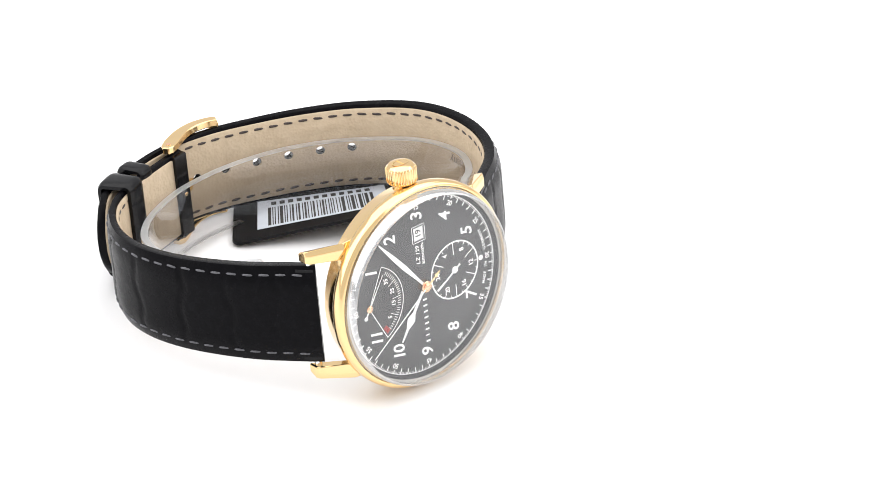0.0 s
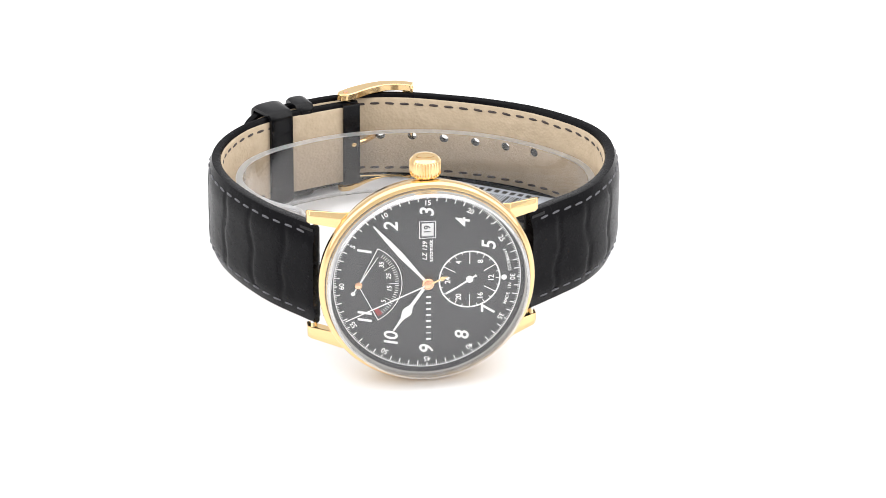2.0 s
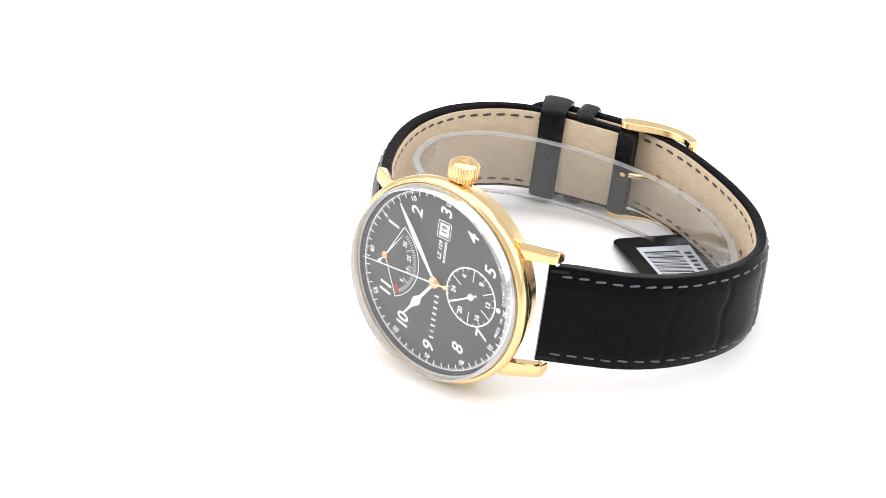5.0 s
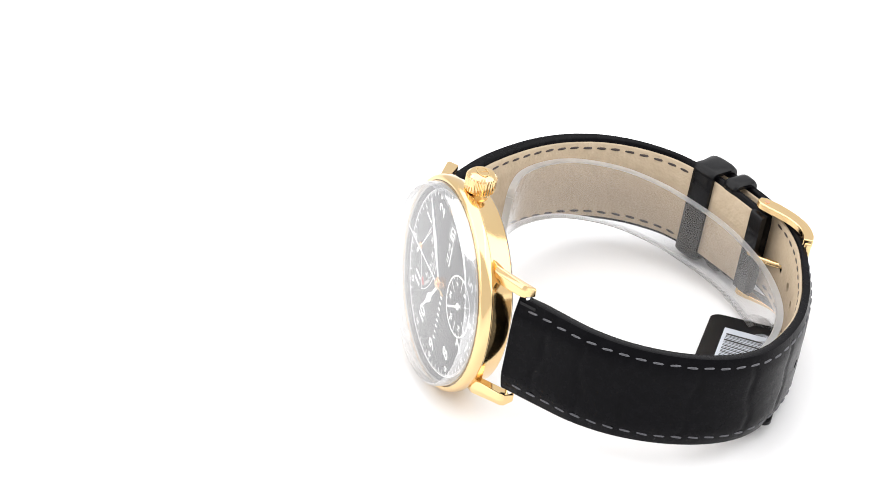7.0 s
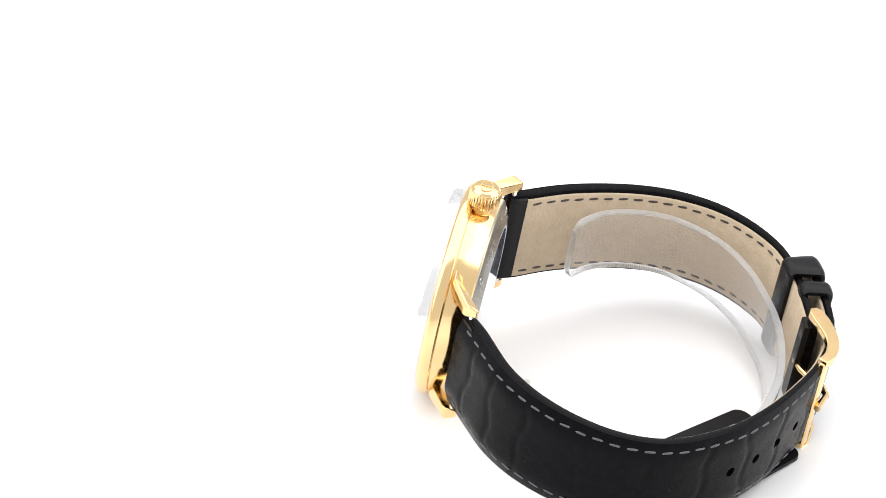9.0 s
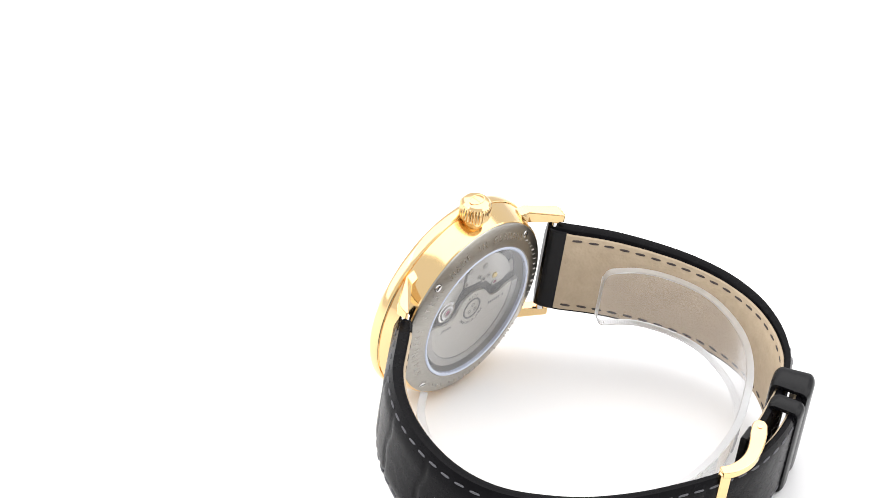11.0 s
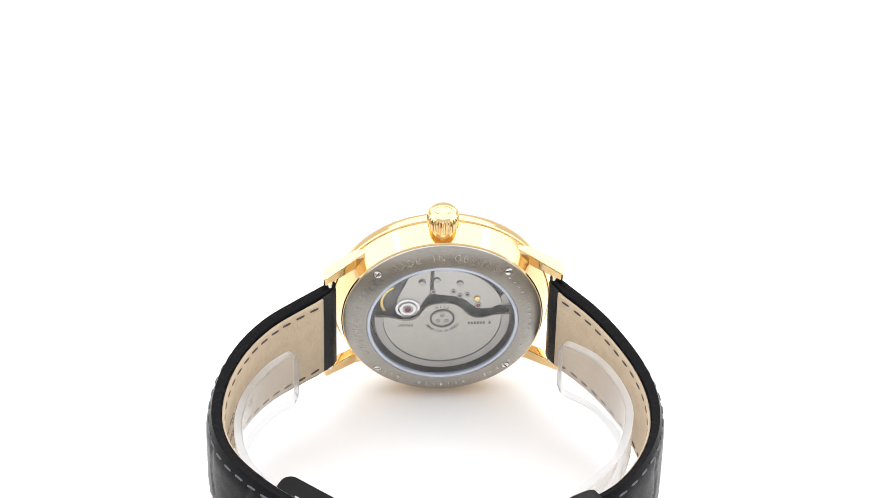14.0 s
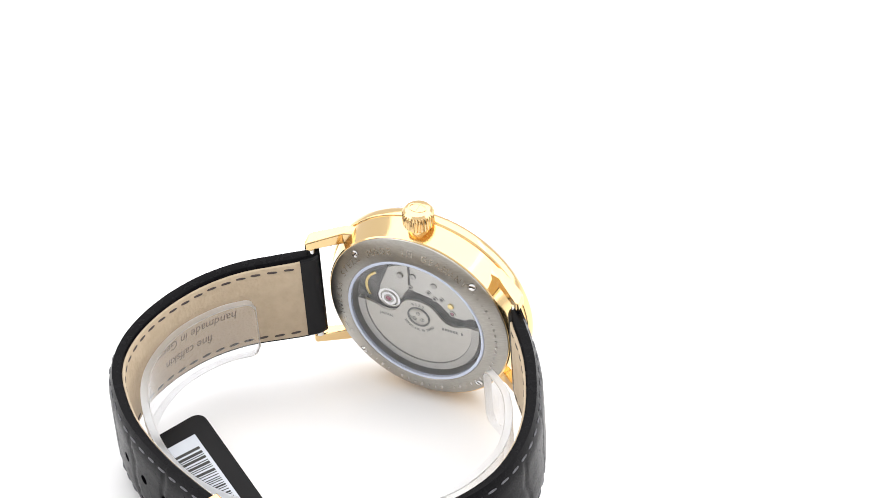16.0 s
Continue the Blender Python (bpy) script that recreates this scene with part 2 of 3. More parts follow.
def build_case():
    body = part("case_body", lathe([(17.6, 3.5), (19.75, 3.5), (19.85, 3.7), (19.6, 4.6), (19.2, 5.8), (18.75, 7.1), (18.5, 7.85), (18.3, 8.05), (17.4, 8.0), (17.2, 4.0)], 128, True), GOLD, watch, "polished gold-plated round case middle", sharp=25)
    part("bezel", lathe([(19.2, 2.4), (19.2, 1.3), (19.28, 1.15), (19.5, 1.12), (19.95, 1.35), (20.22, 1.75), (20.3, 2.2), (20.3, 3.25), (20.2, 3.5), (20.0, 3.6), (19.75, 3.6), (18.6, 3.5)], 128, True), GOLD, watch, "polished gold bezel", sharp=65)
    for sx in (-1, 1):
        for sz in (-1, 1):
            lug = bmesh.new()
            rows = []
            for x, y0, y1, z0, z1 in ((12.6, 3.62, 5.2, 10.9, 14.2), (15.8, 3.95, 5.9, 10.75, 14.0), (21.3, 7.4, 10.2, 10.65, 13.2), (21.75, 8.0, 10.0, 10.75, 13.05)):
                zm = z0 + (z1 - z0) * 0.62
                rows.append([lug.verts.new((sx * x, y, sz * z)) for y, z in ((y0, z0), (y0 - 0.05, zm), (y0 + 0.35, z1), (y1, z1 - 0.9), (y1, z0))])
            for a, b in zip(rows, rows[1:]):
                for i in range(5):
                    lug.faces.new((a[i], a[(i + 1) % 5], b[(i + 1) % 5], b[i]))
            lug.faces.new(rows[0])
            lug.faces.new(rows[-1])
            bevelled(part("lug", lug, GOLD, watch, smooth=False), 0.16, 2, 15)
    crown = bmesh.new()
    n = 30
    rows = []
    for z, r, k in ((20.2, 2.0, 0), (20.45, 2.7, 0), (20.8, 2.8, 1), (23.2, 2.8, 1), (23.55, 2.65, 0), (23.9, 2.3, 0), (24.1, 1.6, 0), (24.15, 0.9, 0)):
        rows.append([crown.verts.new(((r + (0.11 if i % 4 < 2 else -0.09) * k) * math.cos(2 * math.pi * i / (4 * n)), 5.2 + (r + (0.11 if i % 4 < 2 else -0.09) * k) * math.sin(2 * math.pi * i / (4 * n)), z)) for i in range(4 * n)])
    for a, b in zip(rows, rows[1:]):
        for i in range(4 * n):
            j = (i + 1) % (4 * n)
            crown.faces.new((a[i], a[j], b[j], b[i]))
    crown.faces.new(rows[0])
    crown.faces.new(rows[-1])
    knob = part("crown", crown, GOLD, watch, "fluted gold winding crown", sharp=28)
    stem = bmesh.new()
    bmesh.ops.create_cone(stem, cap_ends=True, segments=24, radius1=1.9, radius2=1.9, depth=1.6, matrix=Matrix.Translation((0, 5.2, 19.6)))
    part("crown_tube", stem, GOLD, knob)
    mark = bmesh.new()
    a = [(1.75 * math.cos(2 * math.pi * i / 40), 1.15 * math.sin(2 * math.pi * i / 40)) for i in range(40)]
    ins = [(x * 0.88, y * 0.84) for x, y in a]
    vo, vi = ([mark.verts.new((x, 5.2 + y, 24.2)) for x, y in q] for q in (a, ins))
    for i in range(40):
        mark.faces.new((vo[i], vo[(i + 1) % 40], vi[(i + 1) % 40], vi[i]))
    block(mark, pose(0, 5.2, 24.18), 0.16, 2.0, 0.08)
    part("crown_emblem", mark, GOLD_BRUSHED, knob, "raised oval emblem")
    return body


def build_crystal():
    n = 14
    outer = [(18.35 * (1 - k / n), -1.3 - 0.95 * (1 - (1 - k / n) ** 2)) for k in range(n + 1)]
    inner = [(18.35 * k / n, -0.95 - 0.9 * (1 - (k / n) ** 2)) for k in range(n + 1)]
    outer[-1], inner[0] = (0, outer[-1][1]), (0, inner[0][1])
    bm = lathe(outer, 128)
    other = lathe(inner, 128)
    me = bpy.data.meshes.new("joined")
    other.to_mesh(me)
    other.free()
    bm.from_mesh(me)
    bpy.data.meshes.remove(me)
    edges = [e for e in bm.edges if e.is_boundary]
    bmesh.ops.bridge_loops(bm, edges=edges)
    crystal = part("crystal", bm, GLASS, watch, "high box-shaped clear crystal", sharp=50)
    wall = [(18.72, 1.7), (19.18, 1.7), (19.0, -0.6), (18.9, -0.95), (18.7, -1.2), (18.4, -1.3), (18.36, -0.95), (18.66, -0.5), (18.72, 0.4)]
    part("crystal_wall", lathe(wall, 128, True), RIM, crystal, "thick edge of the crystal, brightened by added gloss", sharp=40)


def build_dial():
    y = 1.9
    dial = part("dial", lathe([(0, y), (18.2, y), (18.2, y + 0.4), (0, y + 0.4)], 128), DIAL, watch, "matt anthracite dial with white printing")
    part("rehaut", lathe([(18.22, y - 0.01), (18.34, y - 0.7), (18.5, y - 0.7), (18.56, y - 0.1), (19.2, y - 0.1), (19.2, y + 0.4), (18.22, y + 0.4)], 128, True), DIAL, watch, "anthracite sloping inner ring")
    part("crystal_seat", lathe([(18.34, y - 0.72), (18.7, y - 0.72), (18.7, y - 0.78), (18.34, y - 0.78)], 128, True), STEEL, watch, "thin polished ring round the dial")
    top = y - 0.03
    ticks = bmesh.new()
    for i in range(300):
        deg = i * 1.2
        if i % 25 == 0:
            r0, w = 16.85, 0.24
        elif i % 5 == 0:
            r0, w = 16.4, 0.22
        else:
            r0, w = 17.12, 0.1
        r1 = 17.52 if i % 5 else 17.56
        x, z = clock(deg, (r0 + r1) / 2)
        block(ticks, pose(x, top, z, 0, deg, 0), r1 - r0, 0.03, w)
    ring(ticks, 17.48, 17.62, top - 0.015, top + 0.015, n=120)
    part("minute_track", ticks, PRINT, dial, smooth=False)
    for i in range(12):
        x, z = clock(i * 30, 16.0)
        deg = i * 30
        bm = letters(bmesh.new(), str(i * 5 or 60), 1.42, front(x, z, top, deg), spacing=0.95, heavy=0.02)
        part("minute_numeral", bm, PRINT, dial, smooth=False)
    for i in (1, 2, 3, 4, 5, 7, 8, 9, 10, 11):
        x, z = clock(i * 30, 14.1 if i in (3, 9) else 13.4)
        bm = letters(bmesh.new(), str(i), 3.7, front(x, z, top), shear=0.22, spacing=0.8, heavy=0.065)
        part("hour_numeral", bm, PRINT, dial, smooth=False)
    dot = bmesh.new()
    slab(dot, disc(0.55, 20, 14.45, 0), top - 0.015, top + 0.015)
    part("six_dot", dot, PRINT, dial, smooth=False)
    dot = bmesh.new()
    slab(dot, disc(0.16, 10, *clock(137, 16.35)), top - 0.015, top + 0.015)
    part("small_dot", dot, PRINT, dial, smooth=False)
    # origin words bent round the rim
    for word, start, pitch in (("GERMANY", 174.0, 2.55), ("MADE IN", 199.5, 2.3)):
        bm = bmesh.new()
        for k, ch in enumerate(word):
            if ch != " ":
                deg = start - k * pitch
                x, z = clock(deg, 15.6)
                letters(bm, ch, 0.95, front(x, z, top, deg - 180), heavy=0.005)
        part("origin_words", bm, PRINT, dial, smooth=False)
    # maker's mark as plain bars, and readable words
    mark = bmesh.new()
    for k in range(8):
        block(mark, pose(0.25, top, -3.2 - 1.24 * k), 0.95, 0.03, 0.18 if k == 6 else 0.36)
    part("maker_mark", mark, PRINT, dial, smooth=False)
    part("model_word", letters(bmesh.new(), "LZ 129", 1.2, front(-0.45, 6.3, top), shear=0.25, spacing=1.1, heavy=0.02), PRINT, dial, smooth=False)
    part("automatic_word", letters(bmesh.new(), "automatic", 1.12, front(0.65, 6.3, top), heavy=0.012), PRINT, dial, smooth=False)
    # date window
    win = bmesh.new()
    for sx, sz, w, h in ((-1.5, 0, 0.13, 3.5), (1.5, 0, 0.13, 3.5), (0, -1.68, 2.87, 0.13), (0, 1.68, 2.87, 0.13), (-1.08, 0, 0.1, 2.62), (1.08, 0, 0.1, 2.62), (0, -1.26, 2.06, 0.1), (0, 1.26, 2.06, 0.1)):
        block(win, pose(sx, top - 0.04, 10.65 + sz), w, 0.14, h)
    frame_part = part("date_frame", win, CHROME, dial, "bright date window frame", smooth=False)
    disk = bmesh.new()
    block(disk, pose(0, top, 10.65), 2.06, 0.02, 2.42)
    part("date_disc", disk, DATE_GREY, dial, "white date disc", smooth=False)
    part("date_number", letters(bmesh.new(), "19", 1.75, front(0, 10.65, top - 0.03), heavy=0.02), BLACK_PRINT, dial, smooth=False)
    # twenty-four-hour counter
    sub = bmesh.new()
    cx = 7.95
    ring(sub, 5.55, 5.85, top - 0.015, top + 0.015, cx, 0)
    for i in range(24):
        deg = i * 15
        r0 = 3.1 if i % 4 == 2 else 4.9 if i % 2 == 0 else 5.15
        x, z = clock(deg, (r0 + 5.56) / 2)
        block(sub, pose(cx + x, top, z, 0, deg, 0), 5.56 - r0, 0.03, 0.16 if i % 4 == 2 else 0.13)
    part("counter_ring", sub, PRINT, dial, smooth=False)
    for i in range(0, 24, 4):
        x, z = clock(i * 15, 4.1)
        part("counter_numeral", letters(bmesh.new(), str(i or 24), 1.5, front(cx + x, z, top), spacing=0.9, heavy=0.02), PRINT, dial, smooth=False)
    # power reserve sector
    px = -12.9
    sec = bmesh.new()
    half, rad = 63.5, 8.15
    arc = [(px + rad * math.cos(radians(a)), rad * math.sin(radians(a))) for a in np.linspace(-half, half, 33)]
    for (x0, z0), (x1, z1) in zip([(px, 0)] + arc, arc + [(px, 0)]):
        dx, dz = x1 - x0, z1 - z0
        block(sec, pose((x0 + x1) / 2, top, (z0 + z1) / 2, 0, -math.degrees(math.atan2(dz, dx)), 0), math.hypot(dx, dz) + 0.1, 0.03, 0.14)
    for k in range(29):
        a = radians(-52 + k * 104 / 28)
        r0, r1 = (5.6, 7.6) if k % 8 == 6 else (6.9, 7.6)
        rr = (r0 + r1) / 2
        block(sec, pose(px + rr * math.cos(a), top, rr * math.sin(a), 0, -math.degrees(a), 0), r1 - r0, 0.03, 0.11)
    part("reserve_scale", sec, PRINT, dial, smooth=False)
    for word, a in (("5", -37), ("15", -10), ("25", 15), ("35", 42)):
        x, z = px + 5.9 * math.cos(radians(a)), 5.9 * math.sin(radians(a))
        part("reserve_numeral", letters(bmesh.new(), word, 1.25, front(x, z, top), shear=0.2, heavy=0.02), PRINT, dial, smooth=False)
    red = bmesh.new()
    for a in range(-60, -53, 2):
        block(red, pose(px + 6.7 * math.cos(radians(a)), top, 6.7 * math.sin(radians(a)), 0, -a, 0), 1.6, 0.03, 0.16)
    part("red_zone", red, RED, dial, "small red zone of the scale", smooth=False)
    return dial


def leaf(points, y0, y1):
    """A hand that points to twelve (-x), as half-widths along its length."""
    up = [(-r, w) for r, w in points]
    return slab(bmesh.new(), up + [(x, -w) for x, w in reversed(up) if w > 1e-4], y0, y1)


def hand(name, deg, bm, mat, y, cx=0.0, label=""):
    ob = part(name, bm, mat, watch, label, sharp=30)
    ob.matrix_local = pose(cx * MM, y * MM, 0, 0, deg, 0)
    return ob


def build_hands():
    hour = leaf([(-0.7, 0.25), (0, 0.28), (5.4, 0.32), (5.9, 0.55), (6.5, 0.86), (7.1, 0.92), (7.8, 0.66), (8.6, 0.3), (11.4, 0.14)], -0.06, 0.06)
    hand("hour_hand", 304.2, hour, HAND, 1.25, label="white hour hand with a round swelling")
    minute = leaf([(-0.7, 0.2), (0, 0.24), (3.0, 0.28), (7.5, 0.52), (11, 0.44), (16.0, 0.14)], -0.06, 0.06)
    hand("minute_hand", 50.5, minute, HAND, 0.85, label="white leaf-shaped minute hand")
    second = leaf([(-0.6, 0.15), (16.9, 0.09)], -0.035, 0.035)
    sec = hand("second_hand", 340.0, second, HAND, 0.4, label="thin white sweeping second hand")
    tail = slab(bmesh.new(), [(0.4, 0.2), (2.4, 0.16), (2.6, 0.5), (4.0, 0.0), (2.6, -0.5), (2.4, -0.16), (0.4, -0.2)], -0.04, 0.04)
    part("tail", tail, GOLD, sec, "gold arrow counterweight")
    part("hub", lathe([(0, -0.28), (0.55, -0.26), (0.75, -0.1), (0.78, 0.75), (0, 0.75)], 32), ROSE, sec, "rose-gold centre cap")
    pinion = lathe([(0.5, 0.5), (1.05, 0.5), (1.15, 0.6), (1.15, 2.0), (0.5, 2.0)], 32)
    part("cannon_pinion", pinion, ROSE, watch)
    small = leaf([(-1.5, 0.32), (-1.1, 0.16), (0, 0.19), (4.0, 0.16), (5.3, 0.06)], -0.04, 0.04)
    day = hand("counter_hand", 328.0, small, HAND, 1.75, 7.95, "white twenty-four-hour hand")
    part("hub", lathe([(0, -0.2), (0.5, -0.18), (0.7, -0.05), (0.7, 0.2), (0, 0.2)], 28), HAND, day)
    needle = bmesh.new()
    slab(needle, [(0, 0.14), (6.8, 0.04), (6.8, -0.04), (0, -0.14), (-1.6, -0.12), (-1.6, 0.12)], -0.04, 0.04)
    slab(needle, disc(0.42, 16, -1.9, 0), -0.04, 0.04)
    res = part("reserve_hand", needle, HAND, watch, "white power-reserve needle")
    res.matrix_local = pose(-12.9 * MM, 1.75 * MM, 0, 0, -57, 0)
    part("hub", lathe([(0, -0.3), (0.5, -0.28), (0.72, -0.1), (0.72, 0.2), (0, 0.2)], 28), ROSE, res)
    return sec


def build_back():
    back = part("case_back", lathe([(13.9, 7.2), (13.9, 9.5), (14.05, 9.62), (14.3, 9.6), (17.7, 8.45), (18.1, 8.25), (18.25, 7.9), (18.0, 7.2)], 128, True), STEEL, watch, "brushed steel case back ring with engraved words", sharp=25)
    part("gasket", lathe([(13.3, 8.9), (13.3, 9.5), (13.45, 9.62), (13.75, 9.62), (13.88, 9.5), (13.88, 8.9)], 96, True), GASKET, back, "pale blue sealing ring")
    for sx in (-1, 1):
        for sz in (-1, 1):
            seat = Matrix.Translation((sx * 11.85, 8.72, sz * 11.9)) @ Vector((0, 1, 0)).rotation_difference(Vector((sx * 0.225, 0.948, sz * 0.225))).to_matrix().to_4x4()
            screw = lathe([(0, 0.2), (0.5, 0.19), (0.68, 0.12), (0.72, -0.1), (0, -0.1)], 20)
            bmesh.ops.transform(screw, verts=screw.verts, matrix=seat)
            s = part("screw", screw, CHROME, back, "small slotted steel screw")
            # A black bar on the uncut head paints the shade inside its slot.
            slot_shade = bmesh.new()
            block(slot_shade, seat @ pose(0, 0.2, 0, 0, 35 * sx + 20 * sz, 0), 1.1, 0.04, 0.22)
            part("slot_shade", slot_shade, BLACK_PRINT, s, smooth=False)
            # A dark ring paints the shade of the countersink round the head.
            pit = bmesh.new()
            ring(pit, 0.72, 0.86, -0.02, 0.03, n=24)
            bmesh.ops.transform(pit, verts=pit.verts, matrix=seat)
            part("countersink_shade", pit, GREY_PRINT, s)

    def cone(x, z, lift):
        return 9.6 - (math.hypot(x, z) - 14.3) * 0.338 + lift

    def rim(word, mid, pitch, bars=False):
        for k, ch in enumerate(word):
            deg = mid + (k - (len(word) - 1) / 2) * pitch
            x, z = -15.9 * math.sin(radians(deg)), 15.9 * math.cos(radians(deg))
            if ch == " ":
                continue
            bm = bmesh.new()
            if bars:
                block(bm, pose(x, cone(x, z, 0.01), z, 0, -deg, 0) @ pose(0, 0, 0, -18.7, 0, 0), 0.2 if k % 3 else 0.42, 0.03, 1.0 if k % 2 else 0.8)
                part("engraved_bar", bm, STEEL_ENGRAVED, back, smooth=False)
                continue
            flat = behind(x, z, 0.0, deg)

            def put(a, b, o, flat=flat):
                q = flat(a, b, 0.0)
                return (q[0], cone(q[0], q[2], 0.01 + o), q[2])
            part("engraved_letter", letters(bm, ch, 1.75, put, 0.05), STEEL_ENGRAVED, back, smooth=False)
    rim("MADE IN GERMANY", 4, 5.2)
    rim("STAINLESS STEEL", -82, 5.2)
    rim("IIIIIIIIII", 72, 5.2, True)
    rim("IIIIIII IIII", 112, 5.0, True)
    rim("IIIII IIIIIII IIIII", 180, 5.0, True)

    # works behind the glass
    plate = part("main_plate", lathe([(0, 5.0), (13.6, 5.0), (13.6, 5.3), (0, 5.3)], 96), DARK_PLATE, watch, "dark movement plate")
    plate.location.y = 1.35 * MM
    part("inner_wall", lathe([(13.26, 6.3), (13.28, 8.95), (13.6, 8.95), (13.6, 6.3)], 96, True), STEEL, watch)

    def cut(name, pts, y0, y1, mat, label="", parent=plate):
        # outline seen from behind: to the right is -x
        return bevelled(part(name, slab(bmesh.new(), [(-a, b) for a, b in pts], y0, y1), mat, parent, label, sharp=30), 0.12, 2)

    def arc(r, a0, a1, n=26, cx=0, cz=0):
        return [(cx + r * math.cos(radians(a0 + (a1 - a0) * k / n)), cz + r * math.sin(radians(a0 + (a1 - a0) * k / n))) for k in range(n + 1)]
    cut("train_bridge", arc(11.4, 14, 98) + [(-1.7, 6.0), (-1.2, 5.2), (0.6, 4.9), (2.8, 4.6), (4.4, 3.5), (5.6, 2.2), (7.2, 1.4), (9.2, 1.5)], 5.3, 6.0, BRIDGE, "nickel train bridge")
    cut("balance_bridge", arc(11.2, 101, 124) + [(-7.2, 6.8), (-8.1, 4.6), (-8.4, 2.8), (-7.7, 0.9), (-6.3, 0.2), (-4.8, 0.7), (-3.9, 2.2), (-3.0, 4.0), (-2.2, 5.2)], 5.3, 5.8, BRIDGE, "nickel balance bridge")
    cut("balance_wheel", arc(4.5, 118, 212, 20, -6.9, 3.2) + arc(3.9, 212, 118, 20, -6.9, 3.2), 5.5, 5.75, BRASS, "brass balance wheel rim")
    cut("side_plate", arc(12.6, 8, 24, 8) + [(10.2, 3.4), (10.0, 1.9)], 5.3, 5.7, STEEL)
    cock = bmesh.new()
    ring(cock, 1.0, 1.5, 5.8, 6.25, 6.3, 1.9)
    ring(cock, 1.8, 2.25, 5.75, 6.05, 6.3, 1.9)
    part("balance_cock", cock, CHROME, plate)
    jewel_spots = ((6.3, 1.9, 0.62, 6.3), (-6.6, 2.35, 0.4, 6.15), (-2.0, 5.9, 0.3, 6.1), (1.7, 6.0, 0.3, 6.1), (-4.6, 5.1, 0.3, 6.1), (-3.2, 4.8, 0.33, 6.1))
    for x, z, r, y in jewel_spots:
        j = lathe([(0, y), (r * 0.75, y), (r, y - 0.12), (r, 5.9), (0, 5.9)], 20)
        bmesh.ops.translate(j, verts=j.verts, vec=(x, 0, z))
        jw = part("jewel", j, RUBY if r > 0.35 else DARK_PLATE, plate)
        rim_ring = bmesh.new()
        ring(rim_ring, r, r + 0.26, 5.9, y + 0.02, x, z, 24)
        part("setting", rim_ring, STEEL, jw)
    for x, z in ((-6.4, 4.1), (1.0, 8.9), (3.7, 8.3), (-3.2, 8.0)):
        s = lathe([(0, 6.3), (0.55, 6.26), (0.65, 6.1), (0.65, 5.8), (0, 5.8)], 20)
        bmesh.ops.translate(s, verts=s.verts, vec=(x, 0, z))
        part("plate_screw", s, BRASS if x < -6 else STEEL, plate)
    top = [(-12.3, 0.9), (-9.2, 0.35), (-7.6, -0.35), (-5.6, -0.3), (-4.3, 0.6), (-3.4, 2.2), (-2.2, 3.3), (0, 3.75), (2.2, 3.4), (3.5, 2.4), (4.6, 1.0), (5.8, 0.1), (7.6, -0.1), (9.3, 0.5), (12.3, 0.9)]
    fine = [tuple(q) for q in spline(top, 0.5)[1]]
    rotor = cut("rotor", fine + arc(12.35, 4, -184, 60), 6.35, 6.85, ROTOR, "satin nickel winding rotor")
    rim_step = slab(bmesh.new(), [(-a, b) for a, b in arc(12.35, 4, -184, 60) + arc(10.9, -184, 4, 60)], 6.3, 7.05)
    part("rotor_rim", rim_step, STEEL, rotor, sharp=30)
    # No groove is cut: a dark strip on the rotor paints its shade.
    groove = slab(bmesh.new(), [(-a, b) for a, b in arc(10.92, 2, -182, 60) + arc(10.78, -182, 2, 60)], 6.8, 6.862)
    part("rotor_groove_shade", groove, GREY_PRINT, rotor, smooth=False)
    hub = bmesh.new()
    ring(hub, 1.95, 2.3, 6.85, 6.95)
    part("hub_ring", hub, GREY_PRINT, rotor)
    cap = lathe([(0, 7.0), (1.7, 7.0), (1.9, 6.9), (1.9, 6.8), (0, 6.8)], 32)
    part("hub_cap", cap, ROTOR, rotor)
    # Dark lines on the flat cap paint the shade round screws and in slots.
    slots = bmesh.new()
    for k in range(3):
        a = radians(90 + 120 * k)
        ring(slots, 0.3, 0.42, 6.98, 7.02, 0.9 * math.cos(a), 0.9 * math.sin(a), 16)
        block(slots, pose(0.9 * math.cos(a), 7.0, 0.9 * math.sin(a), 0, 30 + 50 * k, 0), 0.6, 0.04, 0.1)
    part("hub_screw_shade", slots, GREY_PRINT, rotor, smooth=False)
    words = bmesh.new()
    letters(words, "JAPAN", 0.95, behind(6.7, -1.6, 6.86, 3), 0.03, heavy=0.01)
    for k in range(8):
        if k != 6:
            block(words, pose(-4.9 - 0.55 * k, 6.87, -1.35, 0, 0, 0), 0.36, 0.03, 0.62)
    for k, ch in enumerate("9132"):
        deg = -21 + k * 14
        letters(words, ch, 0.95, behind(-2.85 * math.sin(radians(deg)), 2.85 * math.cos(radians(deg)), 6.86, deg), 0.03, heavy=0.01)
    for k, ch in enumerate("TWENTY-SIX 26 JEWELS"):
        deg = 60 - k * 6.3
        if ch != " ":
            letters(words, ch, 0.8, behind(3.25 * math.sin(radians(deg)), -3.25 * math.cos(radians(deg)), 6.86, deg), 0.03, heavy=0.01)
    part("rotor_words", words, GREY_PRINT, rotor, smooth=False)
    pane = part("back_crystal", lathe([(0, 9.05), (13.3, 9.05), (13.3, 9.6), (0, 9.6)], 96), BACK_GLASS, watch, "flat clear back glass")


